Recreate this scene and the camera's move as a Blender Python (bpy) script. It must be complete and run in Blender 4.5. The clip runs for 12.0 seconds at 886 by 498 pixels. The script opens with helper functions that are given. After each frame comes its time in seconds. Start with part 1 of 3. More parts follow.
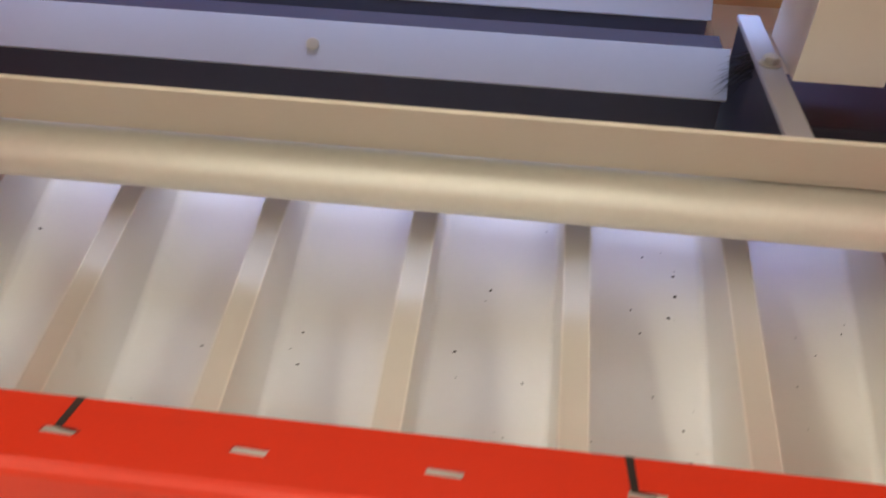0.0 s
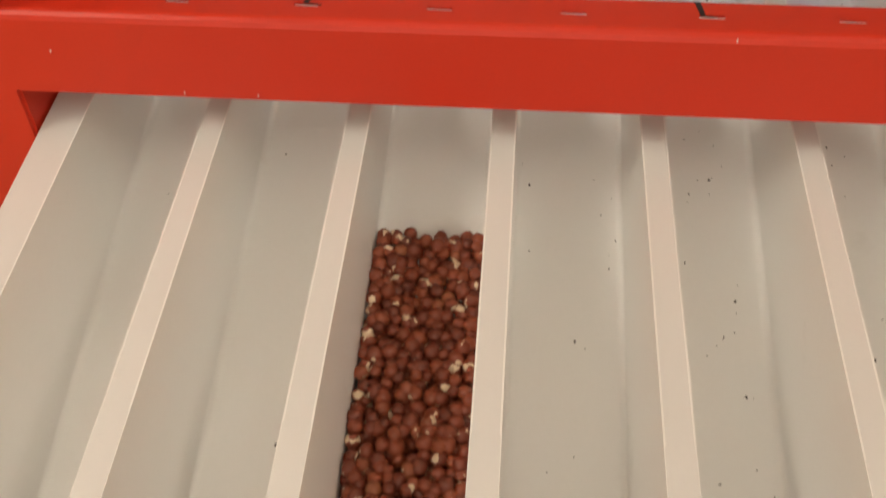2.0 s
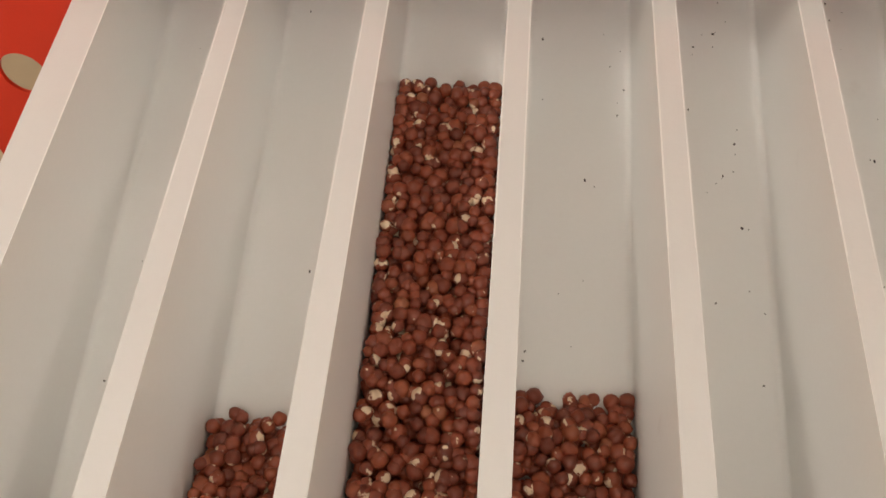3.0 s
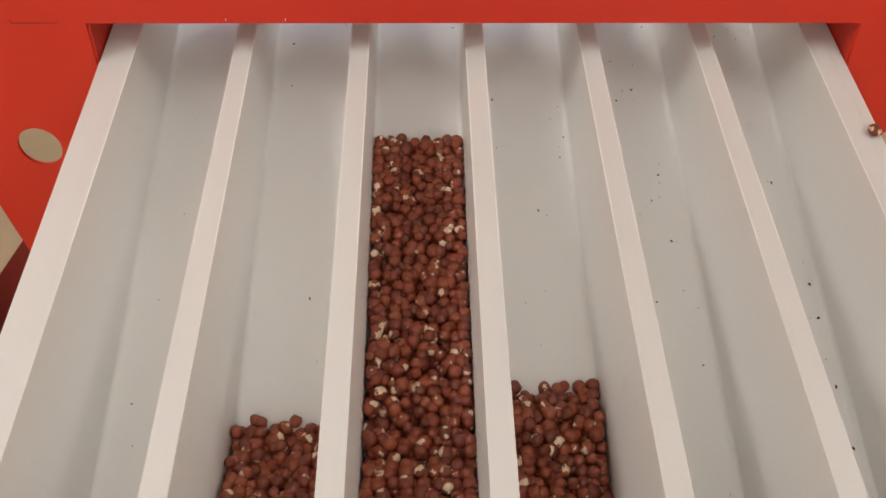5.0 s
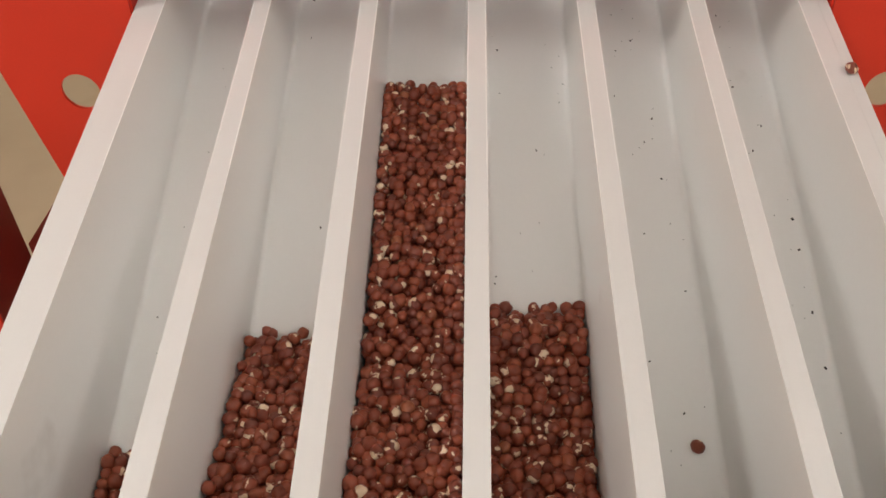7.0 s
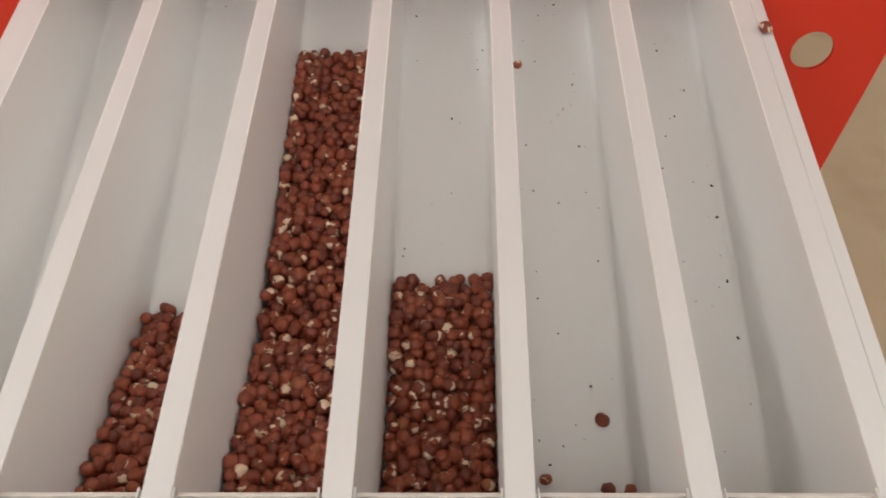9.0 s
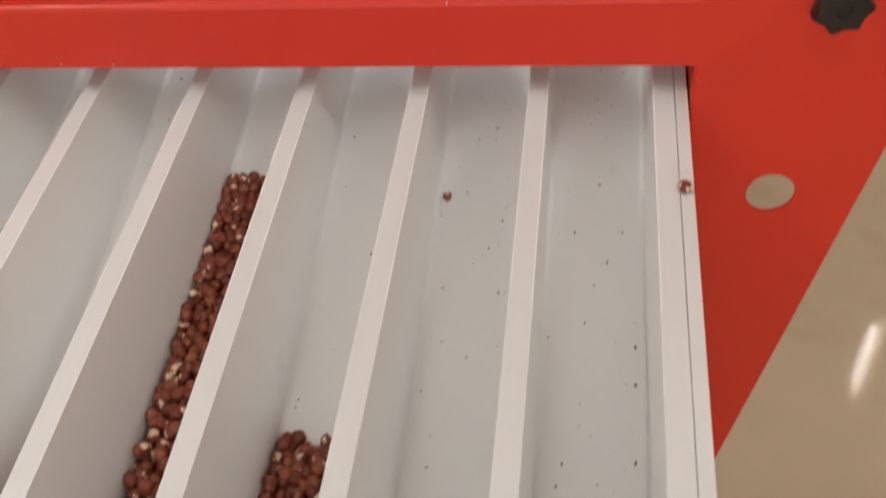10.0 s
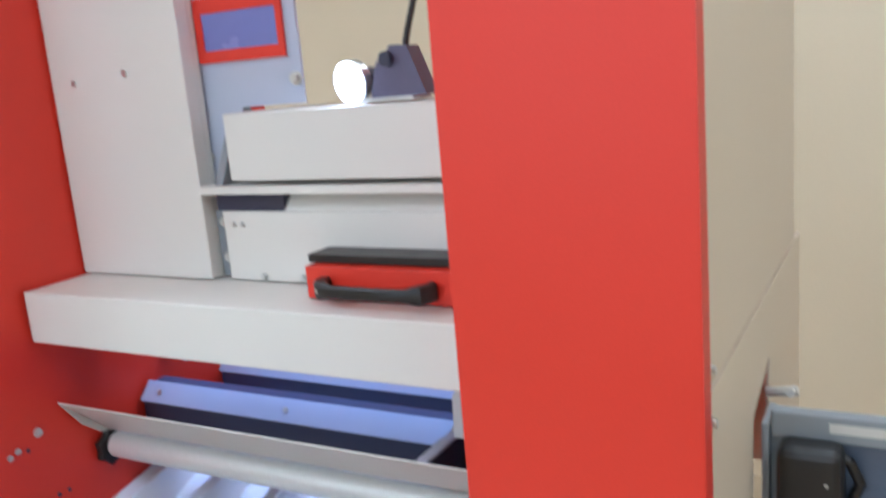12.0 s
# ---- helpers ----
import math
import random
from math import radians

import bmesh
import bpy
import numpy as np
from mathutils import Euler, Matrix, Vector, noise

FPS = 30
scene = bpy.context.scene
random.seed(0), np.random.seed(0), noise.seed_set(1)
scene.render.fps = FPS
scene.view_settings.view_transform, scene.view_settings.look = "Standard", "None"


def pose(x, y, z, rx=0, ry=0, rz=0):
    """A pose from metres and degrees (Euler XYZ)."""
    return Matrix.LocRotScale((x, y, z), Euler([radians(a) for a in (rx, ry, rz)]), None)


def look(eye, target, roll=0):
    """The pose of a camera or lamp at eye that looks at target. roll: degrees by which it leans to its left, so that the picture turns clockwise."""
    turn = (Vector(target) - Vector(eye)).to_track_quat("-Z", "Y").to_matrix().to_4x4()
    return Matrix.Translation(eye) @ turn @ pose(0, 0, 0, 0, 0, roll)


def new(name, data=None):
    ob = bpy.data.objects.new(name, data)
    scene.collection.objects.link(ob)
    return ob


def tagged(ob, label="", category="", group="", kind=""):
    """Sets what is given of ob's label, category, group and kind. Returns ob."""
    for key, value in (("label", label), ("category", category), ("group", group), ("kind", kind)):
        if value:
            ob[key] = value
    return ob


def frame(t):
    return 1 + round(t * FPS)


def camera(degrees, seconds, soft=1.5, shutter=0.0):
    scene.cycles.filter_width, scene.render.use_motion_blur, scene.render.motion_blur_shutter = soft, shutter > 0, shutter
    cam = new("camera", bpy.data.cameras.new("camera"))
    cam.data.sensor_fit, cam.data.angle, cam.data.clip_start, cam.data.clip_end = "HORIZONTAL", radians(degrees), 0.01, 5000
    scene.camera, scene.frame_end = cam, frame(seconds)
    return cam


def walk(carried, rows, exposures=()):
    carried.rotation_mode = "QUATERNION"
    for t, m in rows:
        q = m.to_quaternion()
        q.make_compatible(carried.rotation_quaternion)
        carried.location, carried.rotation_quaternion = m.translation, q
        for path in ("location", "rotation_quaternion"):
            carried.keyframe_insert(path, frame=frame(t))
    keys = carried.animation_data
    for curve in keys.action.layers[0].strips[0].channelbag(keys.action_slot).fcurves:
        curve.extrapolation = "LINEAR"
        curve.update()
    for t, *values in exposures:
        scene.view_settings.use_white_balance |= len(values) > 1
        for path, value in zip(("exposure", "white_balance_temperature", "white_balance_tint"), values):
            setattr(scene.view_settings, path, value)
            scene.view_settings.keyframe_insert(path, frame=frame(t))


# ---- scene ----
# ---------------------------------------------------------------- camera
cam = camera(54.76, 12.0, soft=1.5, shutter=0.3)
walk(cam, [
    (0, look((0.0627, -0.2189, 0.4118), (-0.0144, 0.5715, -0.1959), 1.86)),
    (0.2, look((0.0365, -0.2630, 0.4038), (-0.0393, 0.5347, -0.1945), 1.88)),
    (0.5, look((0.0274, -0.2970, 0.4143), (-0.0631, 0.4841, -0.2035), 0.31)),
    (0.8, look((0.0078, -0.3594, 0.4004), (-0.0609, 0.4395, -0.1971), 1.52)),
    (1, look((0.0091, -0.3814, 0.3970), (-0.0567, 0.4002, -0.2233), 0.83)),
    (1.5, look((-0.0033, -0.4464, 0.3876), (-0.0624, 0.3330, -0.2362), 0.23)),
    (2, look((0.0056, -0.5045, 0.3711), (-0.0667, 0.2263, -0.3076), -0.89)),
    (2.5, look((0.0252, -0.5660, 0.3575), (-0.0815, 0.1245, -0.3580), -2.85)),
    (2.7, look((0.0153, -0.5759, 0.3578), (-0.0783, 0.0922, -0.3803), -2.25)),
    (4.3, look((-0.0680, -0.6581, 0.3675), (-0.0254, 0.0244, -0.3622), 1.69)),
    (4.5, look((-0.0718, -0.6634, 0.3802), (-0.0245, 0.0477, -0.3213), 1.79)),
    (5, look((-0.0495, -0.7260, 0.3850), (-0.0279, 0.0360, -0.2621), 0.68)),
    (5.5, look((-0.0347, -0.7761, 0.3855), (-0.0424, 0.0051, -0.2388), 0.43)),
    (6, look((-0.0312, -0.8058, 0.3851), (-0.0490, -0.0172, -0.2296), 0.18)),
    (6.5, look((-0.0185, -0.8128, 0.3792), (-0.0451, -0.0384, -0.2529), -0.91)),
    (8.3, look((0.0355, -0.8098, 0.3721), (-0.0202, -0.0613, -0.2887), -2.64)),
    (8.5, look((0.0418, -0.8081, 0.3684), (-0.0173, -0.0594, -0.2918), -2.87)),
    (9, look((0.0833, -0.7974, 0.3529), (0.0478, -0.0538, -0.3148), -2.34)),
    (9.5, look((0.1525, -0.7506, 0.3728), (0.0985, -0.0267, -0.3150), -4.55)),
    (9.7, look((0.1922, -0.7181, 0.3789), (0.1049, 0.0054, -0.3059), -5.41)),
    (10, look((0.2652, -0.6641, 0.4030), (0.1026, 0.0805, -0.2443), -6.27)),
    (10.2, look((0.3028, -0.6373, 0.4288), (0.0993, 0.1247, -0.1860), -6.31)),
    (10.5, look((0.3724, -0.6235, 0.4522), (0.0930, 0.1627, -0.0991), -6.20)),
    (10.7, look((0.4396, -0.6281, 0.4656), (0.0934, 0.1595, -0.0441), -6.59)),
    (11, look((0.5557, -0.6258, 0.5164), (0.1928, 0.1828, 0.0532), -5.22)),
    (11.2, look((0.6101, -0.6169, 0.5296), (0.2307, 0.2051, 0.1049), -4.99)),
    (11.5, look((0.6397, -0.5881, 0.5519), (0.2417, 0.2476, 0.1736), -4.81)),
    (11.8, look((0.6609, -0.5355, 0.5898), (0.2199, 0.3180, 0.3123), -5.41)),
    (12, look((0.6533, -0.5465, 0.6096), (0.1784, 0.3088, 0.4025), -4.96)),
], [(0, -0.26, 7500, 6), (1, -0.36, 7800, 8), (2.5, -0.53, 7000, 10), (4.5, -0.54, 6400, 11), (6, -0.45, 6350, 11), (9, -0.49, 6150, 11), (10.5, -0.42, 6000, 9), (11, -0.3, 5850, 8), (11.5, -0.17, 5650, 7), (12, -0.03, 4900, 3)])

# ---------------------------------------------------------------- world and lights
GROUND, CEIL = -0.85, 2.35
world = bpy.data.worlds.new("world")
scene.world = world
world.use_nodes = True
world.node_tree.nodes["Background"].inputs[0].default_value = (0.9, 0.88, 0.85, 1)
world.node_tree.nodes["Background"].inputs[1].default_value = 0.02


def area_lamp(name, m, sx, sy, watts, colour):
    li = bpy.data.lights.new(name, "AREA")
    li.shape, li.size, li.size_y, li.energy, li.color = "RECTANGLE", sx, sy, watts, colour
    ob = new(name, li)
    ob.matrix_world = m
    return ob


WARM = (1.0, 0.94, 0.87)
# ceiling panels out of view, added and placed to balance the light
PANELS = [(-2.0, -1.1, 38), (0.0, -2.2, 6), (2.1, -1.1, 15), (0.9, 1.15, 5)]
for tx, ty, watts in PANELS:
    area_lamp("added_panel_light", pose(tx, ty, CEIL - 0.055, 0, 0, 90), 1.15, 0.55, watts, WARM)
# bluish work light of the inspection zone, under the front lamp bar
BLUE = (0.25, 0.34, 1.0)
area_lamp("blue_zone_light", look((0, 0.332, 0.096), (0, 0.325, 0.0)), 0.66, 0.03, 0.07, BLUE).data.spread = 1.6
# unseen bluish lamp added above the bars to brighten their covers
area_lamp("blue_zone_light", look((-0.05, 0.335, 0.297), (-0.05, 0.352, 0.15)), 0.62, 0.05, 0.52, (0.42, 0.56, 1.0)).data.spread = 1.9
# frontal daylight from an assumed wide window, unseen behind the camera
area_lamp("window_light", look((-0.2, -3.44, 1.15), (-0.2, 0.0, 0.55)), 3.4, 2.0, 42, (1.0, 0.96, 0.91))


# ---------------------------------------------------------------- materials
def material(name, colour, rough=0.5, metal=0.0, var=0.06, scale=8.0, fine=120.0, bump=0.05, coat=0.0, emit=None,
             island=None, spots=None, rvar=0.12):
    """Paint, metal or stone with slow and fine variation, relief and uneven gloss."""
    mat = bpy.data.materials.new(name)
    mat.use_nodes = True
    nt = mat.node_tree
    n, l = nt.nodes, nt.links
    bsdf = n["Principled BSDF"]
    tc = n.new("ShaderNodeTexCoord")
    slow, fast = n.new("ShaderNodeTexNoise"), n.new("ShaderNodeTexNoise")
    slow.inputs["Scale"].default_value, fast.inputs["Scale"].default_value = scale, fine
    slow.inputs["Detail"].default_value, fast.inputs["Detail"].default_value = 5, 3
    for node in (slow, fast):
        l.new(tc.outputs["Object"], node.inputs["Vector"])
    mix = n.new("ShaderNodeMix")
    mix.data_type = "RGBA"
    lo, hi = [c * (1 - 1.6 * var) for c in colour], [min(1, c * (1 + 1.2 * var)) for c in colour]
    mix.inputs["A"].default_value, mix.inputs["B"].default_value = (*lo, 1), (*hi, 1)
    blend = n.new("ShaderNodeMath")
    blend.operation = "MULTIPLY_ADD"
    blend.inputs[1].default_value = 0.35
    l.new(fast.outputs["Fac"], blend.inputs[0])
    half = n.new("ShaderNodeMath")
    half.operation = "MULTIPLY"
    half.inputs[1].default_value = 0.65
    l.new(slow.outputs["Fac"], half.inputs[0])
    l.new(half.outputs[0], blend.inputs[2])
    l.new(blend.outputs[0], mix.inputs["Factor"])
    out = mix.outputs["Result"]
    if island:
        geo, ramp = n.new("ShaderNodeNewGeometry"), n.new("ShaderNodeValToRGB")
        ramp.color_ramp.interpolation = "LINEAR"
        els = ramp.color_ramp.elements
        while len(els) < len(island):
            els.new(0.5)
        for e, (p, c) in zip(els, island):
            e.position, e.color = p, (*c, 1)
        info, add, frac = n.new("ShaderNodeObjectInfo"), n.new("ShaderNodeMath"), n.new("ShaderNodeMath")
        frac.operation = "FRACT"
        l.new(geo.outputs["Random Per Island"], add.inputs[0])
        l.new(info.outputs["Random"], add.inputs[1])
        l.new(add.outputs[0], frac.inputs[0])
        l.new(frac.outputs[0], ramp.inputs["Fac"])
        mul = n.new("ShaderNodeMix")
        mul.data_type, mul.blend_type = "RGBA", "MULTIPLY"
        mul.inputs["Factor"].default_value = 1
        l.new(ramp.outputs["Color"], mul.inputs["A"])
        l.new(out, mul.inputs["B"])
        out = mul.outputs["Result"]
    if spots:
        sp, ramp2, mx = n.new("ShaderNodeTexNoise"), n.new("ShaderNodeValToRGB"), n.new("ShaderNodeMix")
        sp.inputs["Scale"].default_value, sp.inputs["Detail"].default_value = spots[1], 4
        l.new(tc.outputs["Object"], sp.inputs["Vector"])
        if island:
            sp.noise_dimensions = "4D"
            info, far = n.new("ShaderNodeObjectInfo"), n.new("ShaderNodeMath")
            far.operation = "MULTIPLY"
            far.inputs[1].default_value = 40
            l.new(info.outputs["Random"], far.inputs[0])
            l.new(far.outputs["Value"], sp.inputs["W"])
        ramp2.color_ramp.elements[0].position, ramp2.color_ramp.elements[1].position = spots[2], spots[3]
        l.new(sp.outputs["Fac"], ramp2.inputs["Fac"])
        mx.data_type = "RGBA"
        mx.inputs["B"].default_value = (*spots[0], 1)
        l.new(ramp2.outputs["Color"], mx.inputs["Factor"])
        l.new(out, mx.inputs["A"])
        out = mx.outputs["Result"]
    l.new(out, bsdf.inputs["Base Color"])
    rr = n.new("ShaderNodeMapRange")
    rr.inputs["To Min"].default_value, rr.inputs["To Max"].default_value = max(0.02, rough - rvar), min(1, rough + rvar)
    l.new(slow.outputs["Fac"], rr.inputs["Value"])
    l.new(rr.outputs["Result"], bsdf.inputs["Roughness"])
    bsdf.inputs["Metallic"].default_value = metal
    bsdf.inputs["Coat Weight"].default_value = coat
    bsdf.inputs["Coat Roughness"].default_value = 0.25
    if bump:
        bp = n.new("ShaderNodeBump")
        bp.inputs["Strength"].default_value, bp.inputs["Distance"].default_value = bump, 0.002
        l.new(fast.outputs["Fac"], bp.inputs["Height"])
        l.new(bp.outputs["Normal"], bsdf.inputs["Normal"])
    if emit:
        bsdf.inputs["Emission Color"].default_value = (*emit[0], 1)
        bsdf.inputs["Emission Strength"].default_value = emit[1]
    return mat


RED = material("red_powder_coat", (0.67, 0.034, 0.013), 0.44, var=0.10, scale=4, fine=420, bump=0.06)
# the red darkened in its colour, for shade on the leg and in cuts
REDSHADE = material("red_in_shade", (0.20, 0.018, 0.012), 0.5, var=0.12, scale=5, fine=300, bump=0.06)
# one white, lightened here for shaded channels and darkened below for lit rail tops
WHITE = material("tray_white_lightened", (0.86, 0.858, 0.835), 0.46, var=0.03, scale=5, fine=260, bump=0.03, spots=((0.50, 0.46, 0.41), 11, 0.68, 1.0))
RAILW = material("tray_white_darkened", (0.705, 0.705, 0.69), 0.5, var=0.03, scale=9, fine=300, bump=0.03)
COVER = material("off_white_cover_paint", (0.74, 0.72, 0.66), 0.5, var=0.03, scale=4, fine=300, bump=0.04)
BEIGE = material("beige_cover_paint", (0.72, 0.62, 0.48), 0.5, var=0.05, scale=3, fine=280, bump=0.05)
STEEL = material("zinc_plated_steel", (0.66, 0.66, 0.64), 0.34, metal=0.85, var=0.08, scale=12, fine=300, bump=0.03)
PIPE = material("galvanised_roller_steel", (0.74, 0.76, 0.74), 0.46, metal=0.4, var=0.10, scale=7, fine=160, bump=0.04)
FLAP = material("grey_white_flap_paint", (0.64, 0.62, 0.57), 0.45, var=0.06, scale=6, fine=200, bump=0.04)
# bluish lamp light is partly put into this base colour
LAMPW = material("blue_lit_grey_paint", (0.48, 0.51, 0.62), 0.4, var=0.04, scale=8, fine=200, bump=0.03)
# for dark housings, and for blocks that stand in for shade
DARK = material("dark_parts_and_shade", (0.04, 0.042, 0.075), 0.5, var=0.15, scale=9, fine=160, bump=0.05)
BLACK = material("black_plastic", (0.016, 0.014, 0.013), 0.38, var=0.2, scale=30, fine=400, bump=0.08)
INK = material("black_marker_ink", (0.02, 0.016, 0.018), 0.6, var=0.3, scale=60, fine=500, bump=0)
BLOWER = material("blue_grey_cast_paint", (0.09, 0.112, 0.16), 0.45, var=0.12, scale=12, fine=220, bump=0.12)
BLOWERG = material("pale_grey_paint", (0.27, 0.29, 0.31), 0.45, var=0.08, scale=9, fine=220, bump=0.06)
ORANGE = material("orange_red_paint", (0.62, 0.10, 0.02), 0.5, var=0.08, scale=9, fine=220, bump=0.05)
RUST = material("copper_red_hub", (0.34, 0.12, 0.08), 0.5, var=0.2, scale=60, fine=300, bump=0.1)
LABEL = material("white_label_plate", (0.80, 0.80, 0.79), 0.4, var=0.03, scale=30, fine=300, bump=0.02)
BARINK = material("grey_print", (0.35, 0.35, 0.36), 0.6, var=0.1, bump=0)
LILAC = material("violet_blue_pane", (0.20, 0.22, 0.52), 0.25, var=0.05, scale=20, bump=0)
LILACG = material("violet_grey_lamp_paint", (0.11, 0.10, 0.17), 0.35, var=0.15, scale=40, fine=200, bump=0.05)
LENS = material("lamp_lens", (0.9, 0.9, 0.95), 0.2, bump=0, emit=((0.86, 0.88, 1.0), 14))
TUBE = material("added_panel_glow", (0.9, 0.9, 0.9), 0.3, bump=0, emit=((1.0, 0.95, 0.88), 9))
DAY = material("daylight_pane", (0.9, 0.9, 0.9), 0.5, bump=0, emit=((0.95, 0.97, 1.0), 30))
STONE = material("polished_beige_floor", (0.52, 0.42, 0.30), 0.075, var=0.10, scale=1.6, fine=9, bump=0.0, spots=((0.38, 0.27, 0.17), 2.2, 0.58, 0.75), rvar=0.03)
WALLM = material("cream_wall_paint", (0.80, 0.69, 0.51), 0.7, var=0.04, scale=1.5, fine=90, bump=0.05)
CEILM = material("white_ceiling_paint", (0.78, 0.76, 0.72), 0.8, var=0.03, scale=1.5, fine=90, bump=0.04)
NUT = material("roasted_nut_skin", (1.0, 1.0, 1.0), 0.40, var=0.18, scale=140, fine=700, bump=0.22,
               island=[(0.0, (0.195, 0.042, 0.022)), (0.35, (0.265, 0.057, 0.028)), (0.7, (0.325, 0.072, 0.033)),
                       (0.97, (0.37, 0.092, 0.041)), (1.0, (0.42, 0.14, 0.065))],
               spots=((0.80, 0.62, 0.44), 82, 0.610, 0.630))
CRUMB = material("dark_crumb", (0.05, 0.045, 0.04), 0.8, var=0.3, scale=200, bump=0.2)


# ---------------------------------------------------------------- mesh helpers
def part(name, bm, mat, parent=None, label="", smooth=False, m=None):
    me = bpy.data.meshes.new(name)
    bmesh.ops.recalc_face_normals(bm, faces=bm.faces)
    bm.to_mesh(me)
    bm.free()
    me.materials.append(mat)
    if smooth:
        for p in me.polygons:
            p.use_smooth = True
        me.set_sharp_from_angle(angle=radians(38))
    ob = new(name, me)
    ob.parent = parent
    if m is not None:
        ob.matrix_local = m
    if label:
        ob["label"] = label
    return ob


def thing(name, label, category, at=(0, 0, 0), group="", kind=""):
    ob = new(name)
    ob.location = at
    ob.empty_display_size = 0.02
    return tagged(ob, label, category, group, kind)


def box(x0, x1, y0, y1, z0, z1, bevel=0.0015, seg=2):
    bm = bmesh.new()
    bmesh.ops.create_cube(bm, size=1)
    for v in bm.verts:
        v.co = (x0 + (v.co.x + 0.5) * (x1 - x0), y0 + (v.co.y + 0.5) * (y1 - y0), z0 + (v.co.z + 0.5) * (z1 - z0))
    if bevel:
        bmesh.ops.bevel(bm, geom=bm.edges[:], offset=bevel, segments=seg, affect="EDGES", profile=0.6)
    return bm


def prism(profile, x0, x1, bevel=0.0, seg=2):
    """A profile of (y, z) points, drawn out along x."""
    bm = bmesh.new()
    a = [bm.verts.new((x0, y, z)) for y, z in profile]
    b = [bm.verts.new((x1, y, z)) for y, z in profile]
    n = len(a)
    bm.faces.new(a)
    bm.faces.new(b[::-1])
    for i in range(n):
        bm.faces.new((a[i], b[i], b[(i + 1) % n], a[(i + 1) % n]))
    if bevel:
        bmesh.ops.bevel(bm, geom=bm.edges[:], offset=bevel, segments=seg, affect="EDGES", profile=0.6)
    return bm


def rod(r, p, q, seg=24, bevel=0.0, r2=None):
    """A round bar from p to q."""
    bm = bmesh.new()
    p, q = Vector(p), Vector(q)
    bmesh.ops.create_cone(bm, cap_ends=True, segments=seg, radius1=r, radius2=r if r2 is None else r2, depth=(q - p).length)
    if bevel:
        caps = [e for e in bm.edges if abs(e.verts[0].co.z - e.verts[1].co.z) < 1e-6]
        bmesh.ops.bevel(bm, geom=caps, offset=bevel, segments=2, affect="EDGES")
    turn = (q - p).to_track_quat("Z", "Y").to_matrix().to_4x4()
    bmesh.ops.transform(bm, matrix=Matrix.Translation((p + q) / 2) @ turn, verts=bm.verts)
    return bm


def ring(cx, cy, r, n=40):
    return [(cx + r * math.cos(2 * math.pi * i / n), cy + r * math.sin(2 * math.pi * i / n)) for i in range(n)]


def sheet(outer, holes, thick, place):
    """A flat plate with holes; place maps (u, v, depth) to the world."""
    bm = bmesh.new()
    edges = []
    for loop in [outer] + holes:
        vs = [bm.verts.new((u, v, 0)) for u, v in loop]
        edges += [bm.edges.new((vs[i], vs[(i + 1) % len(vs)])) for i in range(len(vs))]
    bmesh.ops.triangle_fill(bm, use_beauty=True, use_dissolve=False, edges=edges)
    got = bmesh.ops.extrude_face_region(bm, geom=bm.faces[:])
    for v in [g for g in got["geom"] if isinstance(g, bmesh.types.BMVert)]:
        v.co.z += thick
    for v in bm.verts:
        v.co = place(*v.co)
    return bm


def front(u, v, d):
    return (u, d, v)


def star_knob(parent, name, at, axis, r, depth, lobes=7):
    """A lobed hand wheel of black plastic, flat to its axis."""
    bm = bmesh.new()
    n, rows = 84, [(0.80, 0.0), (0.97, 0.12), (1.0, 0.3), (1.0, 0.75), (0.93, 0.93), (0.6, 1.0), (0.25, 1.0), (0.22, 0.93), (0.0, 0.93)]
    rings = []
    for k, h in rows:
        vs = []
        for i in range(n):
            a = 2 * math.pi * i / n
            rr = r * k * (1 - (0.17 * abs(math.sin(a * lobes / 2)) if k > 0.5 else 0))
            vs.append(bm.verts.new((rr * math.cos(a), rr * math.sin(a), h * depth)))
        rings.append(vs)
    for a, b in zip(rings, rings[1:]):
        for i in range(n):
            bm.faces.new((a[i], a[(i + 1) % n], b[(i + 1) % n], b[i]))
    bm.faces.new(rings[0][::-1])
    bmesh.ops.remove_doubles(bm, verts=bm.verts, dist=1e-6)
    turn = Vector(axis).to_track_quat("Z", "Y").to_matrix().to_4x4()
    bmesh.ops.transform(bm, matrix=Matrix.Translation(at) @ turn, verts=bm.verts)
    return part(name, bm, BLACK, parent, smooth=True)


def bolt(parent, at, axis, r=0.006, name="bolt"):
    """A hexagon head on a washer."""
    a = Vector(axis).normalized()
    at = Vector(at)
    w = rod(r * 1.28, at, at + a * r * 0.25, 20)
    h = rod(r, at + a * r * 0.25, at + a * r * 1.1, 6, bevel=r * 0.12)
    me = bpy.data.meshes.new("tmp")
    h.to_mesh(me)
    h.free()
    w.from_mesh(me)
    bpy.data.meshes.remove(me)
    return part(name, w, STEEL, parent, "zinc-plated hexagon bolt")


# ---------------------------------------------------------------- room
part_floor = tagged(part("floor", box(-4, 4.5, -3.5, 2.3, GROUND - 0.1, GROUND, 0), STONE), "polished beige stone floor with brown veins", "floor", kind="structure")
tagged(part("ceiling", box(-4, 4.5, -3.5, 2.3, CEIL, CEIL + 0.1, 0), CEILM), "plain white painted ceiling", "ceiling", kind="structure")
for nm, b in (("wall_west", (-4.1, -4, -3.5, 2.3)), ("wall_east", (4.5, 4.6, -3.5, 2.3))):
    tagged(part(nm, box(*b, GROUND, CEIL, 0), WALLM), "plain cream painted wall", "wall", kind="structure")
# opening of the assumed, unseen window behind the camera
WX0, WX1, WZ0, WZ1 = -1.95, 1.55, 0.1, 2.2
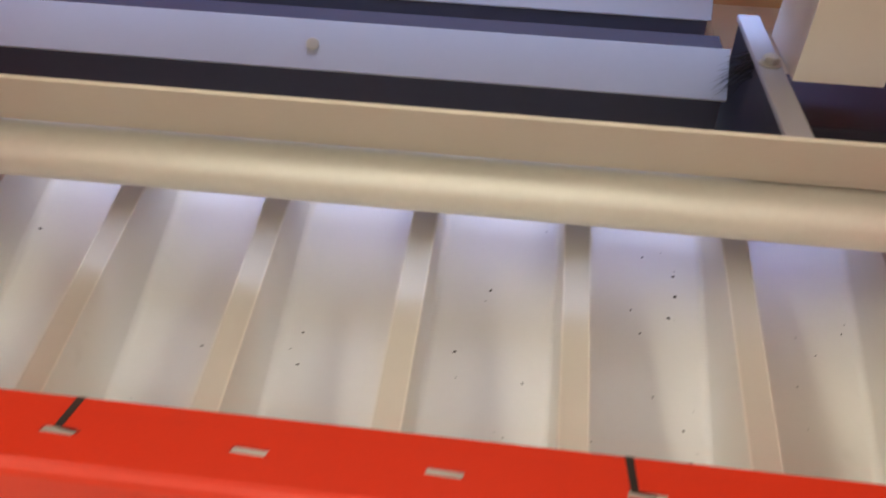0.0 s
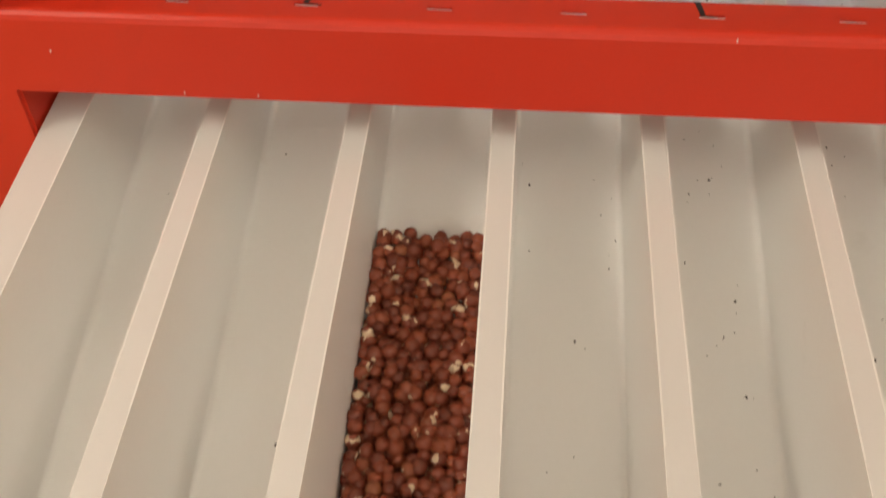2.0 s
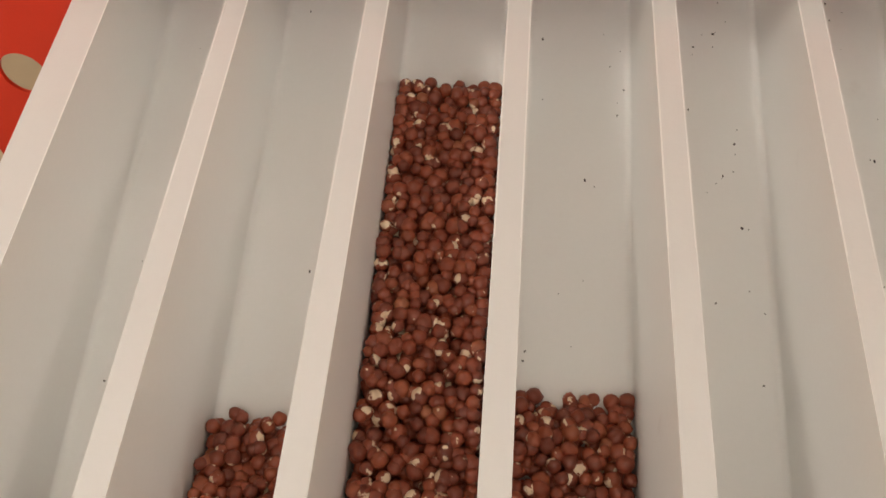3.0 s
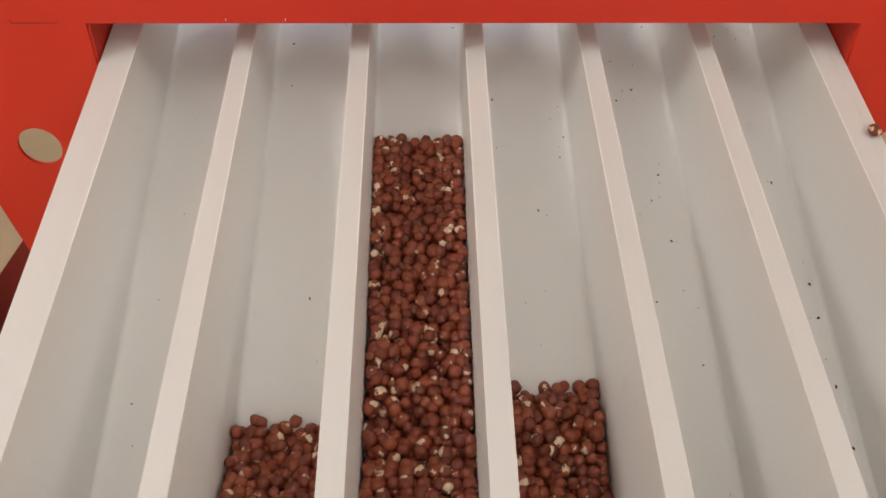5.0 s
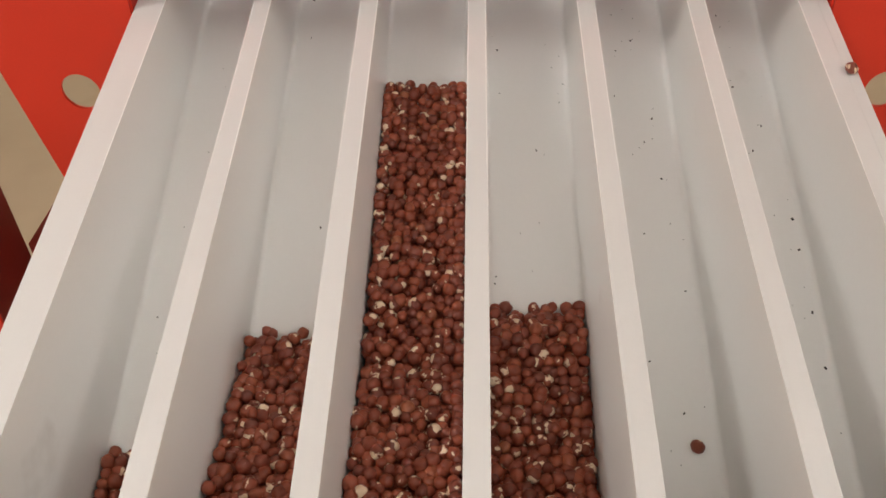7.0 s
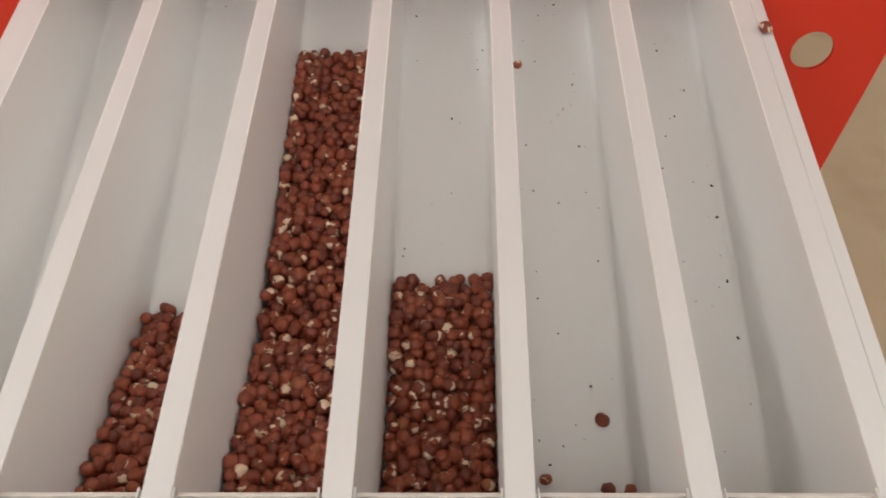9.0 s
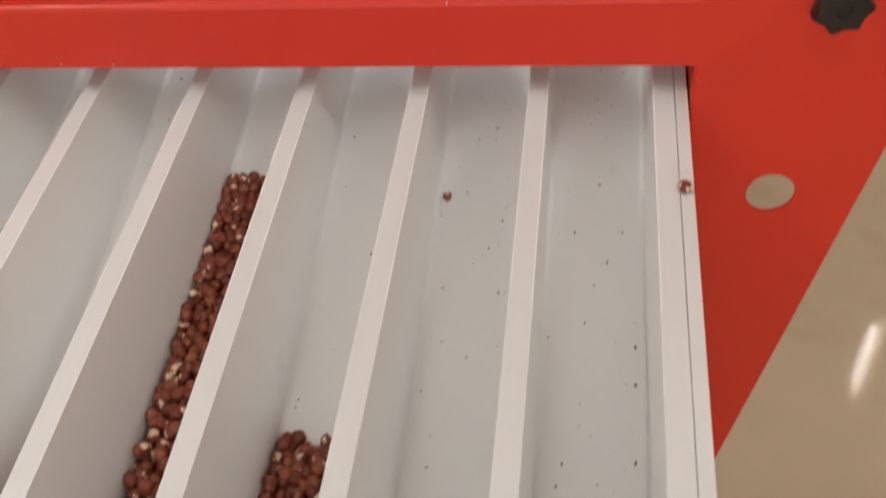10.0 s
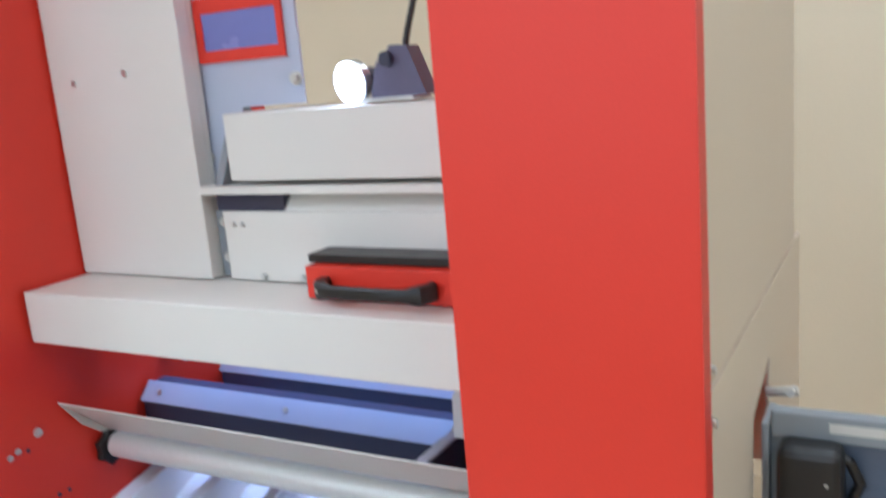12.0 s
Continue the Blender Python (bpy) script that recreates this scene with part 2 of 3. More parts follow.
tagged(part("wall_south", sheet([(-4.1, GROUND), (4.6, GROUND), (4.6, CEIL), (-4.1, CEIL)], [[(WX0, WZ0), (WX1, WZ0), (WX1, WZ1), (WX0, WZ1)]], -0.1,
                                lambda u, v, d: (u, -3.5 + d, v)), WALLM), "cream painted wall with a wide window opening", "wall", kind="structure")
# glowing slit out of view, placed so that its reflection streaks the floor
SX0, SX1, SZ0, SZ1 = 1.575, 1.635, 0.86, 1.36
tagged(part("wall_north", sheet([(-4.1, GROUND), (4.6, GROUND), (4.6, CEIL), (-4.1, CEIL)], [[(SX0, SZ0), (SX1, SZ0), (SX1, SZ1), (SX0, SZ1)]], 0.1,
                                lambda u, v, d: (u, 2.3 + d, v)), WALLM), "cream painted wall with a narrow window slit", "wall", kind="structure")
slit = tagged(new("window_2"), "narrow bright window slit", "window", kind="structure")
part("pane", box(SX0 - 0.02, SX1 + 0.02, 2.401, 2.405, SZ0 - 0.02, SZ1 + 0.02, 0), DAY, slit)
win = tagged(new("window_1"), "wide white framed window, assumed behind the camera", "window", kind="structure")
part("window_frame", sheet([(WX0, WZ0), (WX1, WZ0), (WX1, WZ1), (WX0, WZ1)],
                           [[(WX0 + 0.06 + k * 1.15, WZ0 + 0.06), (WX0 + 1.09 + k * 1.15, WZ0 + 0.06), (WX0 + 1.09 + k * 1.15, WZ1 - 0.06), (WX0 + 0.06 + k * 1.15, WZ1 - 0.06)] for k in range(3)],
                           0.05, lambda u, v, d: (u, -3.59 + d, v)), CEILM, win)
# bodies of the added, unseen ceiling panels
for tx, ty, watts in PANELS:
    lamp = thing("added_panel_lamp", "flat white ceiling panel lamp, added out of view", "lamp", (tx, ty, CEIL), "ceiling panel lamps")
    part("housing", box(-0.3, 0.3, -0.6, 0.6, -0.04, 0, 0.004), CEILM, lamp)
    part("diffuser", box(-0.28, 0.28, -0.58, 0.58, -0.045, -0.0405, 0.001), TUBE, lamp)

# ---------------------------------------------------------------- chute tray
PITCH, RW = 0.11, 0.0181
TS, FS, FZ = 0.1898, 0.3564, -0.1069      # slope of rail tops, slope and height of the channel floor


def top_z(y):
    return TS * y


def floor_z(y):
    return FZ + FS * y


YA, YB, YEND = -0.60, 0.60, -0.511


def trough(x0, x1, r, wall=0.001):
    """Folded channel: two thin side walls and a floor, joined by rounded corners."""
    bend = [(r - r * math.sin(radians(a)), r - r * math.cos(radians(a))) for a in range(90, -1, -15)]
    inner = [(x0 + u, v) for u, v in bend] + [(x1 - u, v) for u, v in reversed(bend)]
    bm = bmesh.new()
    ends = []
    for y in (YA, YB):
        rim = max(top_z(y) - 0.0005 - floor_z(y), r + 0.002)
        section = [(x0, rim)] + inner + [(x1, rim), (x1 + wall, rim), (x1 + wall, -0.003), (x0 - wall, -0.003), (x0 - wall, rim)]
        ends.append([bm.verts.new((x, y, floor_z(y) + dz)) for x, dz in section])
    k = len(ends[0])
    for i in range(k):
        bm.faces.new((ends[0][i], ends[0][(i + 1) % k], ends[1][(i + 1) % k], ends[1][i]))
    bm.faces.new(ends[0])
    bm.faces.new(ends[1])
    return bm


def clip(xe, s):
    """Thin upright folded guide that holds a stop plate beside a divider; s is the side it reaches to."""
    z1 = top_z(YEND) + 0.001
    plan = [(0.0, -0.0105), (0.0095, -0.0105), (0.0095, -0.0095), (0.001, -0.0095), (0.001, -0.0005), (0.0, -0.0005)]
    bm = bmesh.new()
    a = [bm.verts.new((xe + s * u, YEND + v, z1 - 0.06)) for u, v in plan]
    b = [bm.verts.new((xe + s * u, YEND + v, z1)) for u, v in plan]
    bm.faces.new(a)
    bm.faces.new(b[::-1])
    for i in range(len(a)):
        bm.faces.new((a[i], b[i], b[(i + 1) % len(a)], a[(i + 1) % len(a)]))
    return bm


tray = thing("chute_tray", "white painted sloping tray with six long channels", "sorting tray", (0, 0, 0))
for i in range(7):
    x = (i - 3) * PITCH
    xa, xb = x - RW / 2 if i else -0.3507, x + RW / 2
    core = [(YA, top_z(YA) - 0.0013), (YB, top_z(YB) - 0.0013), (YB, floor_z(YB) - 0.004), (YA, floor_z(YA) - 0.004)]
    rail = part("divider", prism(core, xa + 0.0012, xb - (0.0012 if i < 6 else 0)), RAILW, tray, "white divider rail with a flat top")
    # cap split from the channel walls so the rail top keeps the darker white
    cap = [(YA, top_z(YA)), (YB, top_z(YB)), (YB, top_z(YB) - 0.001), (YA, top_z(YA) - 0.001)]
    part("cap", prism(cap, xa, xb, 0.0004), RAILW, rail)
for i in range(6):
    x0, x1 = (i - 3) * PITCH + RW / 2, (i - 2) * PITCH - RW / 2
    part("channel", trough(x0 + 0.0002, x1 - 0.0002, 0.006, 0.0012), WHITE, tray)
    gate = part("gate", box(x0 + 0.001, x1 - 0.001, YEND - 0.004, YEND - 0.001, floor_z(YEND) + 0.001, top_z(YEND) - 0.0035, 0.0006), FLAP, tray, "thin grey stop plate")
    for xe, way in ((x0 + 0.0015, 1), (x1 - 0.0015, -1)):
        part("clip", clip(xe, way), RAILW, gate)
lip = [(YA, top_z(YA) - 0.001), (YB, top_z(YB) - 0.001), (YB, floor_z(YB) - 0.02), (YA, floor_z(YA) - 0.02)]
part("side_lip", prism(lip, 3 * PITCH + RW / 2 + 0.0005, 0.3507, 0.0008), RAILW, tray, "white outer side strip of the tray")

# ---------------------------------------------------------------- red machine frame
XI, XO, TOPZ = 0.354, 0.5384, 1.05
frame_ob = thing("machine_frame", "red powder-coated sheet steel machine frame", "machine frame", (0, 0, GROUND))
UP = Matrix.Translation((0, 0, -GROUND))
for s in (-1, 1):
    outer = [(s * XI, GROUND), (s * 0.366, GROUND), (s * XO, 0.055), (s * XO, TOPZ), (s * XI, TOPZ)]
    part("front_plate", sheet(outer, [ring(s * 0.433, -0.094, 0.0215)], 0.004, front), RED, frame_ob, "red front plate with a round hole", m=UP)
    part("side_plate", box(min(s * XI, s * 0.3525), max(s * XI, s * 0.3525), 0.004, 0.66, -0.42, TOPZ, 0), RED, frame_ob, "red inner side plate", m=UP)
    part("edge_flange", box(min(s * (XO - 0.002), s * XO), max(s * (XO - 0.002), s * XO), 0.004, 0.022, 0.057, TOPZ, 0), RED, frame_ob, m=UP)
    part("rear_leg", box(min(s * 0.36, s * 0.41), max(s * 0.36, s * 0.41), 0.60, 0.65, GROUND, 0.05, 0.003), RED, frame_ob, m=UP)
part("gusset", box(0.3545, 0.437, 0.197, 0.2, -0.46, -0.12, 0), RED, frame_ob, m=UP)
part("paint_chip", sheet([(0.481, 0.139), (0.4845, 0.140), (0.485, 0.1435), (0.4825, 0.143)], [], -0.0003, front), LABEL, frame_ob, m=UP)
part("back_plate", box(-0.352, 0.352, 0.655, 0.66, -0.2, 0.45, 0), BEIGE, frame_ob, "cream back panel", m=UP)

for u0, u1, z0 in ((-0.420, -0.378, 0.0385),):
    for b in ((u0, u1, z0, z0), (u0, u0, z0, z0 + 0.0025), (u1, u1, z0, z0 + 0.0025)):
        part("cut_line", box(b[0] - 0.0003, b[1] + 0.0003, -0.0003, 0.0001, b[2] - 0.0003, b[3] + 0.0003, 0), REDSHADE, frame_ob, m=UP)
bar = part("crossbar", prism([(0.0, 0.038), (0.0, 0.094), (0.0012, 0.0975), (0.0035, 0.0995), (0.006, 0.1005), (0.010, 0.1005), (0.010, 0.0985),
                              (0.0062, 0.0985), (0.0032, 0.0962), (0.002, 0.093), (0.002, 0.038)], -XI, XI), RED, frame_ob,
           "folded red cross bar with marker lines", m=UP)
SLOTS = [-0.316, -0.2268, -0.137, -0.0465, 0.0430, 0.1330, 0.2225, 0.3120]
holes = [[(x - 0.0088, 0.0211), (x + 0.0082, 0.0204), (x + 0.0088, 0.0250), (x - 0.0082, 0.0257)] for x in SLOTS]
part("flange", sheet([(-XI + 0.001, 0.010), (XI - 0.001, 0.010), (XI - 0.001, 0.0432), (-XI + 0.001, 0.0432)], holes, 0.0016,
                     lambda u, v, d: (u, v, 0.0989 + d)), RED, bar)
for x, lean in ((-0.312, 0.002), (-0.1365, 0.0015), (0.1265, -0.0008), (0.304, -0.0006)):
    part("marker_line", sheet([(x - 0.0018 - lean, 0.0245), (x + 0.0018 - lean, 0.0240), (x + 0.0020 + lean, 0.0433), (x - 0.0020 + lean, 0.0433)], [], 0.0003,
                              lambda u, v, d: (u, v, 0.1006 + d)), INK, bar, "black marker stroke")
    part("marker_line", sheet([(x - 0.001, 0.0236), (x + 0.010, 0.0218), (x + 0.010, 0.0229), (x - 0.001, 0.0248)], [], 0.0003,
                              lambda u, v, d: (u, v, 0.1006 + d)), INK, bar)
rnd = random.Random(4)
for k in range(4):
    x, z = rnd.uniform(-0.33, 0.33), rnd.choice((0.040, 0.05, 0.07, 0.095))
    part("paint_chip", sheet([(x, z), (x + 0.0006, z + 0.0003), (x + 0.0005, z + 0.003), (x - 0.0002, z + 0.002)], [], -0.0002, front), LABEL, bar)

# outer leg and brace beside the tray, past the front plate
leg = thing("stand_leg", "red folded steel stand leg with a diagonal brace", "machine leg", (-0.6, -0.05, GROUND))
lm = Matrix.Translation((0.6, 0.05, -GROUND))
part("post", prism([(-0.10, -0.20), (0.0, -0.18), (0.0, GROUND), (-0.10, GROUND)], -0.64, -0.572, 0.001), RED, leg, m=lm)
# shade is put into the brace's colour
part("brace", sheet([(-0.478, -0.205), (-0.571, -0.318), (-0.571, -0.52), (-0.44, -0.30)], [], 0.004, lambda u, v, d: (u, 0.006 + d, v)), REDSHADE, leg, "red diagonal brace, colour darkened for shade", m=lm)
# thin dark sheet added to carry the shade on the post's inner side
part("inner_shade_sheet", prism([(-0.098, -0.21), (-0.001, -0.19), (-0.001, GROUND), (-0.098, GROUND)], -0.5715, -0.5695), REDSHADE, leg, "red inner face, colour darkened for shade", m=lm)

# side covers behind the front plate
for s in (-1, 1):
    cov = thing("side_cover", "beige painted lower side cover of the machine", "machine cover", (s * 0.53, 0.3, 0.05), "side covers")
    lm = Matrix.Translation((-s * 0.53, -0.3, -0.05))
    hole = [[(0.215, 0.150), (0.300, 0.150), (0.330, 0.296), (0.225, 0.272)]] if s > 0 else []
    part("panel", sheet([(0.024, 0.048), (0.60, 0.048), (0.60, 0.368), (0.024, 0.368)], hole, s * 0.003, lambda u, v, d: (s * 0.532 + d, u, v)), BEIGE, cov, m=lm)
    part("return_edge", box(min(s * 0.43, s * 0.532), max(s * 0.43, s * 0.532), 0.597, 0.60, 0.048, 0.368, 0), BEIGE, cov, m=lm)
    part("edge_trim", box(min(s * 0.5325, s * 0.5355), max(s * 0.5325, s * 0.5355), 0.024, 0.60, 0.0425, 0.0478, 0), RUST, cov, "dark brown lower edge", m=lm)
    for yy, zz in ((0.04, 0.345), (0.04, 0.385), (0.05, 0.17)):
        bolt(cov, (s * 0.535 - s * 0.53, yy - 0.3, zz - 0.05), (s, 0, 0), 0.0035)
    up = thing("side_cover", "beige painted upper side cover of the machine", "machine cover", (s * 0.53, 0.3, 0.372), "side covers")
    lm = Matrix.Translation((-s * 0.53, -0.3, -0.372))
    part("panel", sheet([(0.024, 0.372), (0.54, 0.372), (0.54, TOPZ), (0.024, TOPZ)], [], s * 0.003, lambda u, v, d: (s * 0.532 + d, u, v)), BEIGE, up, m=lm)
    part("return_edge", box(min(s * 0.43, s * 0.532), max(s * 0.43, s * 0.532), 0.537, 0.54, 0.372, TOPZ, 0), BEIGE, up, m=lm)

# knob, label and screws on the front plate
kn = thing("star_knob", "black plastic star knob on a threaded rod", "knob", (0.445, 0, 0.117))
star_knob(kn, "grip", (0, -0.034, -0.005), (0, -1, -0.05), 0.0222, 0.020)
part("threaded_rod", rod(0.004, (0, -0.0005, 0), (0, -0.04, -0.001), 16), STEEL, kn, "steel threaded rod", smooth=True)
part("wing", box(-0.0022, 0.0022, -0.016, -0.0085, -0.001, 0.0135, 0.0008), STEEL, kn, "bright steel wing")
part("lock_nut", rod(0.0085, (0, -0.0005, 0), (0, -0.008, 0), 6, 0.0008), STEEL, kn)
part("washer", rod(0.012, (0, -0.0001, 0), (0, -0.0016, 0), 28, 0.0004), STEEL, kn, smooth=True)
lab = thing("label_plate", "small white rectangular plate with faint print", "label", (0.4455, 0, 0.148))
part("plate", box(-0.0125, 0.0125, -0.004, -0.0003, -0.0095, 0.0095, 0.0008), LABEL, lab)
part("print_bar", box(-0.004, 0.005, -0.0044, -0.0040, -0.0005, 0.0008, 0), BARINK, lab)

# ---------------------------------------------------------------- inner side plate bolts
sb = [(0.119, 0.064, 0.0045), (0.118, 0.183, 0.0058), (0.086, 0.170, 0.004), (0.074, 0.166, 0.004), (0.391, 0.194, 0.0065), (0.334, 0.230, 0.007), (0.375, 0.236, 0.007)]
for yy, zz, r in sb:
    bo = thing("hexagon_bolt", "zinc-plated hexagon bolt in the red side plate", "bolt", (-0.3525, yy, zz), "side plate bolts")
    bolt(bo, (0, 0, 0), (1, 0, 0), r * 0.85)
for yy, zz in ((0.132, 0.086), (0.148, 0.086), (0.10, 0.165)):
    ho = thing("plug", "small dark plug in the red side plate", "plug", (-0.3525, yy, zz), "side plate plugs")
    part("cap", rod(0.003, (0, 0, 0), (0.001, 0, 0), 14), DARK, ho)
pipe = thing("pipe_clamp", "bright steel cable clamp on the side plate", "clamp", (-0.3525, 0.352, 0.222))
part("saddle", rod(0.012, (0, 0, 0), (0.018, 0, 0), 20, 0.002), STEEL, pipe, smooth=True)
part("stub", rod(0.006, (0.018, 0, 0), (0.04, 0.006, 0.004), 16), STEEL, pipe, smooth=True)

# ---------------------------------------------------------------- roller and deflector
RY, RZ, RR = 0.225, 0.1220, 0.0188
rol = thing("roller", "dull galvanised steel roller across the tray", "roller", (0, RY, RZ))
part("tube", rod(RR, (-0.336, 0, 0), (0.331, 0, 0), 48, 0.0015), PIPE, rol, smooth=True)
part("shaft", rod(0.006, (-0.352, 0, 0), (0.352, 0, 0), 20), STEEL, rol, smooth=True)
star_knob(rol, "end_knob", (-0.3515, -0.003, -0.003), (1, 0, 0), 0.0275, 0.013)
part("collar", rod(0.0195, (0.3315, 0, 0), (0.3345, 0, 0), 32, 0.0006), BLACK, rol, smooth=True)
for dz in (0.021, 0.0):
    bolt(rol, (0.337, 0, dz), (-0.2, -1, 0.2), 0.005)
fl = thing("deflector_flap", "grey-white painted deflector flap above the roller", "flap", (0, 0.19, 0.17))
lm = Matrix.Translation((0, -0.19, -0.17))
part("blade", prism([(0.149, 0.212), (0.1505, 0.2135), (0.2275, 0.1432), (0.226, 0.1417)], -0.345, 0.3505, 0.0004), FLAP, fl, m=lm)
for xe in (-0.345, 0.3475):
    part("end_gusset", prism([(0.150, 0.2105), (0.2255, 0.1413), (0.206, 0.1475), (0.180, 0.169)], xe, xe + 0.0025), FLAP, fl, m=lm)
for k in (0.172, 0.19):
    bolt(fl, (-0.3424, k - 0.19, 0.184 - (k - 0.172) * 0.9 - 0.17), (1, 0, 0), 0.0025)

# ---------------------------------------------------------------- lamp bars of the inspection zone
def lamp_bar(x0, x1, y0, z0, y1, z1, drop):
    ob = thing("lamp_bar", "pale grey lamp bar with a dark housing under bluish light", "lamp", ((x0 + x1) / 2, y0, z0), "lamp bars")
    mm = Matrix.Translation((-(x0 + x1) / 2, -y0, -z0))
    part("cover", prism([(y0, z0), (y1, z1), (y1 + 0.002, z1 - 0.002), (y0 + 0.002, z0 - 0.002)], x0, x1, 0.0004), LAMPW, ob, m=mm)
    part("housing", prism([(y0 + 0.004, z0 - 0.001), (y1 - 0.001, z1 - 0.004), (y1 + 0.03, z1 - 0.004), (y1 + 0.03, z0 - drop), (y0 + 0.004, z0 - drop)], x0 + 0.002, x1 - 0.002, 0.001), DARK, ob, m=mm)
    for k in (0.06, 0.5):
        xx, yy, zz = x0 + (x1 - x0) * k, (y0 + y1) / 2, (z0 + z1) / 2
        nrm = Vector((0, -(z1 - z0), y1 - y0)).normalized()
        part("screw", rod(0.0042, Vector((xx, yy, zz)), Vector((xx, yy, zz)) + nrm * 0.002, 14, 0.0005), STEEL, ob, m=mm, smooth=True)
    return ob


lamp_bar(-0.345, 0.190, 0.284, 0.163, 0.306, 0.188, 0.064)
lamp_bar(-0.349, 0.206, 0.454, 0.148, 0.500, 0.205, 0.05)
br = thing("lamp_bracket", "white folded bracket holding the lamp bars", "bracket", (0.21, 0.19, 0.197))
lm = Matrix.Translation((-0.21, -0.19, -0.197))
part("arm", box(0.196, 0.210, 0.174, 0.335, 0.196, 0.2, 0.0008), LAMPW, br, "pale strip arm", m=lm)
part("cheek", prism([(0.186, 0.1955), (0.335, 0.1955), (0.335, 0.10), (0.26, 0.10)], 0.198, 0.204, 0.0005), DARK, br, m=lm)
part("box", sheet([(0.211, 0.201), (0.2605, 0.201), (0.2605, 0.280), (0.252, 0.280), (0.213, 0.253)], [], 0.062, lambda u, v, d: (u, 0.238 + d, v)), LABEL, br, "white sensor box", m=lm)
hairs = bmesh.new()
rb = random.Random(8)
for k in range(60):
    root = Vector((0.2005, 0.270 + 0.02 * rb.random(), 0.186 + 0.012 * rb.random()))
    tip = Vector((0.176 + 0.014 * rb.random(), root.y - 0.002 + 0.006 * rb.random(), 0.164 + 0.026 * rb.random()))
    side = Vector((0.0, 0.0003, 0.00022))
    vs = [hairs.verts.new(p) for p in (root - side, root + side, root + Vector((0, -0.0003, 0.0004)), tip)]
    for f in ((0, 1, 3), (1, 2, 3), (2, 0, 3)):
        hairs.faces.new([vs[i] for i in f])
part("bristles", hairs, BLACK, br, "black brush bristles", m=lm)
bolt(br, (-0.007, 0.07, 0.003), (0, 0, 1), 0.005)
# dark block added for the shaded space behind the flap
dk = thing("dark_gap_box", "dark box standing for the shaded space behind the flap", "housing", (0.27, 0.3, 0.15))
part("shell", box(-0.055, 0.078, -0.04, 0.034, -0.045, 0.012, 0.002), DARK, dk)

# ---------------------------------------------------------------- upper machine covers
sh = thing("shelf_cover", "off-white folded sheet metal shelf across the machine", "machine cover", (0, 0.13, 0.305))
part("front_fold", box(-0.344, 0.3505, 0, 0.006, 0, 0.068, 0.0025), COVER, sh)
part("top_sheet", box(-0.344, 0.3505, 0.0062, 0.13, 0.0625, 0.0672, 0.001), COVER, sh)
part("bottom_fold", box(-0.344, 0.3505, 0.0062, 0.13, 0.0005, 0.004, 0.0008), COVER, sh)
wc = thing("white_cabinet", "tall off-white sheet metal cabinet on the shelf", "cabinet", (-0.23, 0.23, 0.374))
part("door", box(-0.118, 0.119, 0, 0.02, 0, 0.62, 0.002), COVER, wc)
part("body", box(-0.117, 0.118, 0.0205, 0.03, 0, 0.62, 0.001), COVER, wc)
for dx, dz in ((-0.075, 0.255), (0.02, 0.262)):
    part("screw", rod(0.0045, (dx, 0, dz), (dx, -0.002, dz), 14, 0.0005), STEEL, wc, smooth=True)
gs = thing("steel_bracket", "grey steel angle bracket beside the white cabinet", "bracket", (-0.099, 0.25, 0.374))
part("web", box(-0.011, 0.011, 0, 0.004, 0, 0.085, 0.0008), BLOWERG, gs)
for dz in (0.025, 0.07):
    bolt(gs, (0.002, 0, dz), (0, -1, 0), 0.005)
blk = thing("feeder_block", "off-white sheet metal feeder block on the shelf", "machine cover", (0.13, 0.235, 0.374))
part("face", box(-0.215, 0.22, 0, 0.12, 0, 0.086, 0.002), COVER, blk)
part("lip", box(-0.235, 0.22, -0.012, 0.12, 0.1085, 0.1185, 0.001), COVER, blk)
# dark block fills the slot in place of its shade
part("slot_shade", box(-0.225, -0.12, 0.004, 0.1, 0.0865, 0.108, 0), DARK, blk)
part("channel", prism([(0.0, 0.0865), (0.02, 0.108), (0.1, 0.108), (0.1, 0.0865)], -0.119, 0.22, 0.0005), COVER, blk)
for dx in (-0.198, -0.185):
    bolt(blk, (dx, 0, 0.07), (0, -1, 0), 0.003)
for dx in (-0.16, -0.10):
    bolt(blk, (dx, -0.001, 0.006), (0, -1, 0), 0.004)
ub = thing("upper_box", "off-white sheet metal box above the feeder", "machine cover", (0.13, 0.225, 0.4935))
part("shell", box(-0.185, 0.22, 0, 0.12, 0.005, 0.084, 0.002), COVER, ub)
part("side_wing", prism([(0.0, 0.0), (0.05, 0.095), (0.07, 0.095), (0.07, 0.0)], -0.212, -0.2, 0.0005), BLOWERG, ub)
bp = thing("mounting_plate", "pale grey mounting plate with bluish lamp light in its colour", "plate", (-0.05, 0.264, 0.4935))
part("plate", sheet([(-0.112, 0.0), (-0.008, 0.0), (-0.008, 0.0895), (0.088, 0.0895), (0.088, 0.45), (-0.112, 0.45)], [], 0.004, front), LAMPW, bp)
for dx, dz in ((-0.075, 0.115), (0.080, 0.118), (-0.07, 0.03)):
    bolt(bp, (dx, 0, dz), (0, -1, 0), 0.0065)
rl = thing("warning_plate", "red framed plate with a violet-blue field", "sign", (-0.045, 0.2635, 0.672))
part("frame", sheet([(-0.066, -0.034), (0.066, -0.034), (0.066, 0.042), (-0.066, 0.042)], [[(-0.055, -0.02), (0.058, -0.02), (0.058, 0.024), (-0.055, 0.024)]], -0.004, front), RED, rl)
part("field", box(-0.056, 0.059, -0.0025, -0.0005, -0.021, 0.025, 0), LILAC, rl)
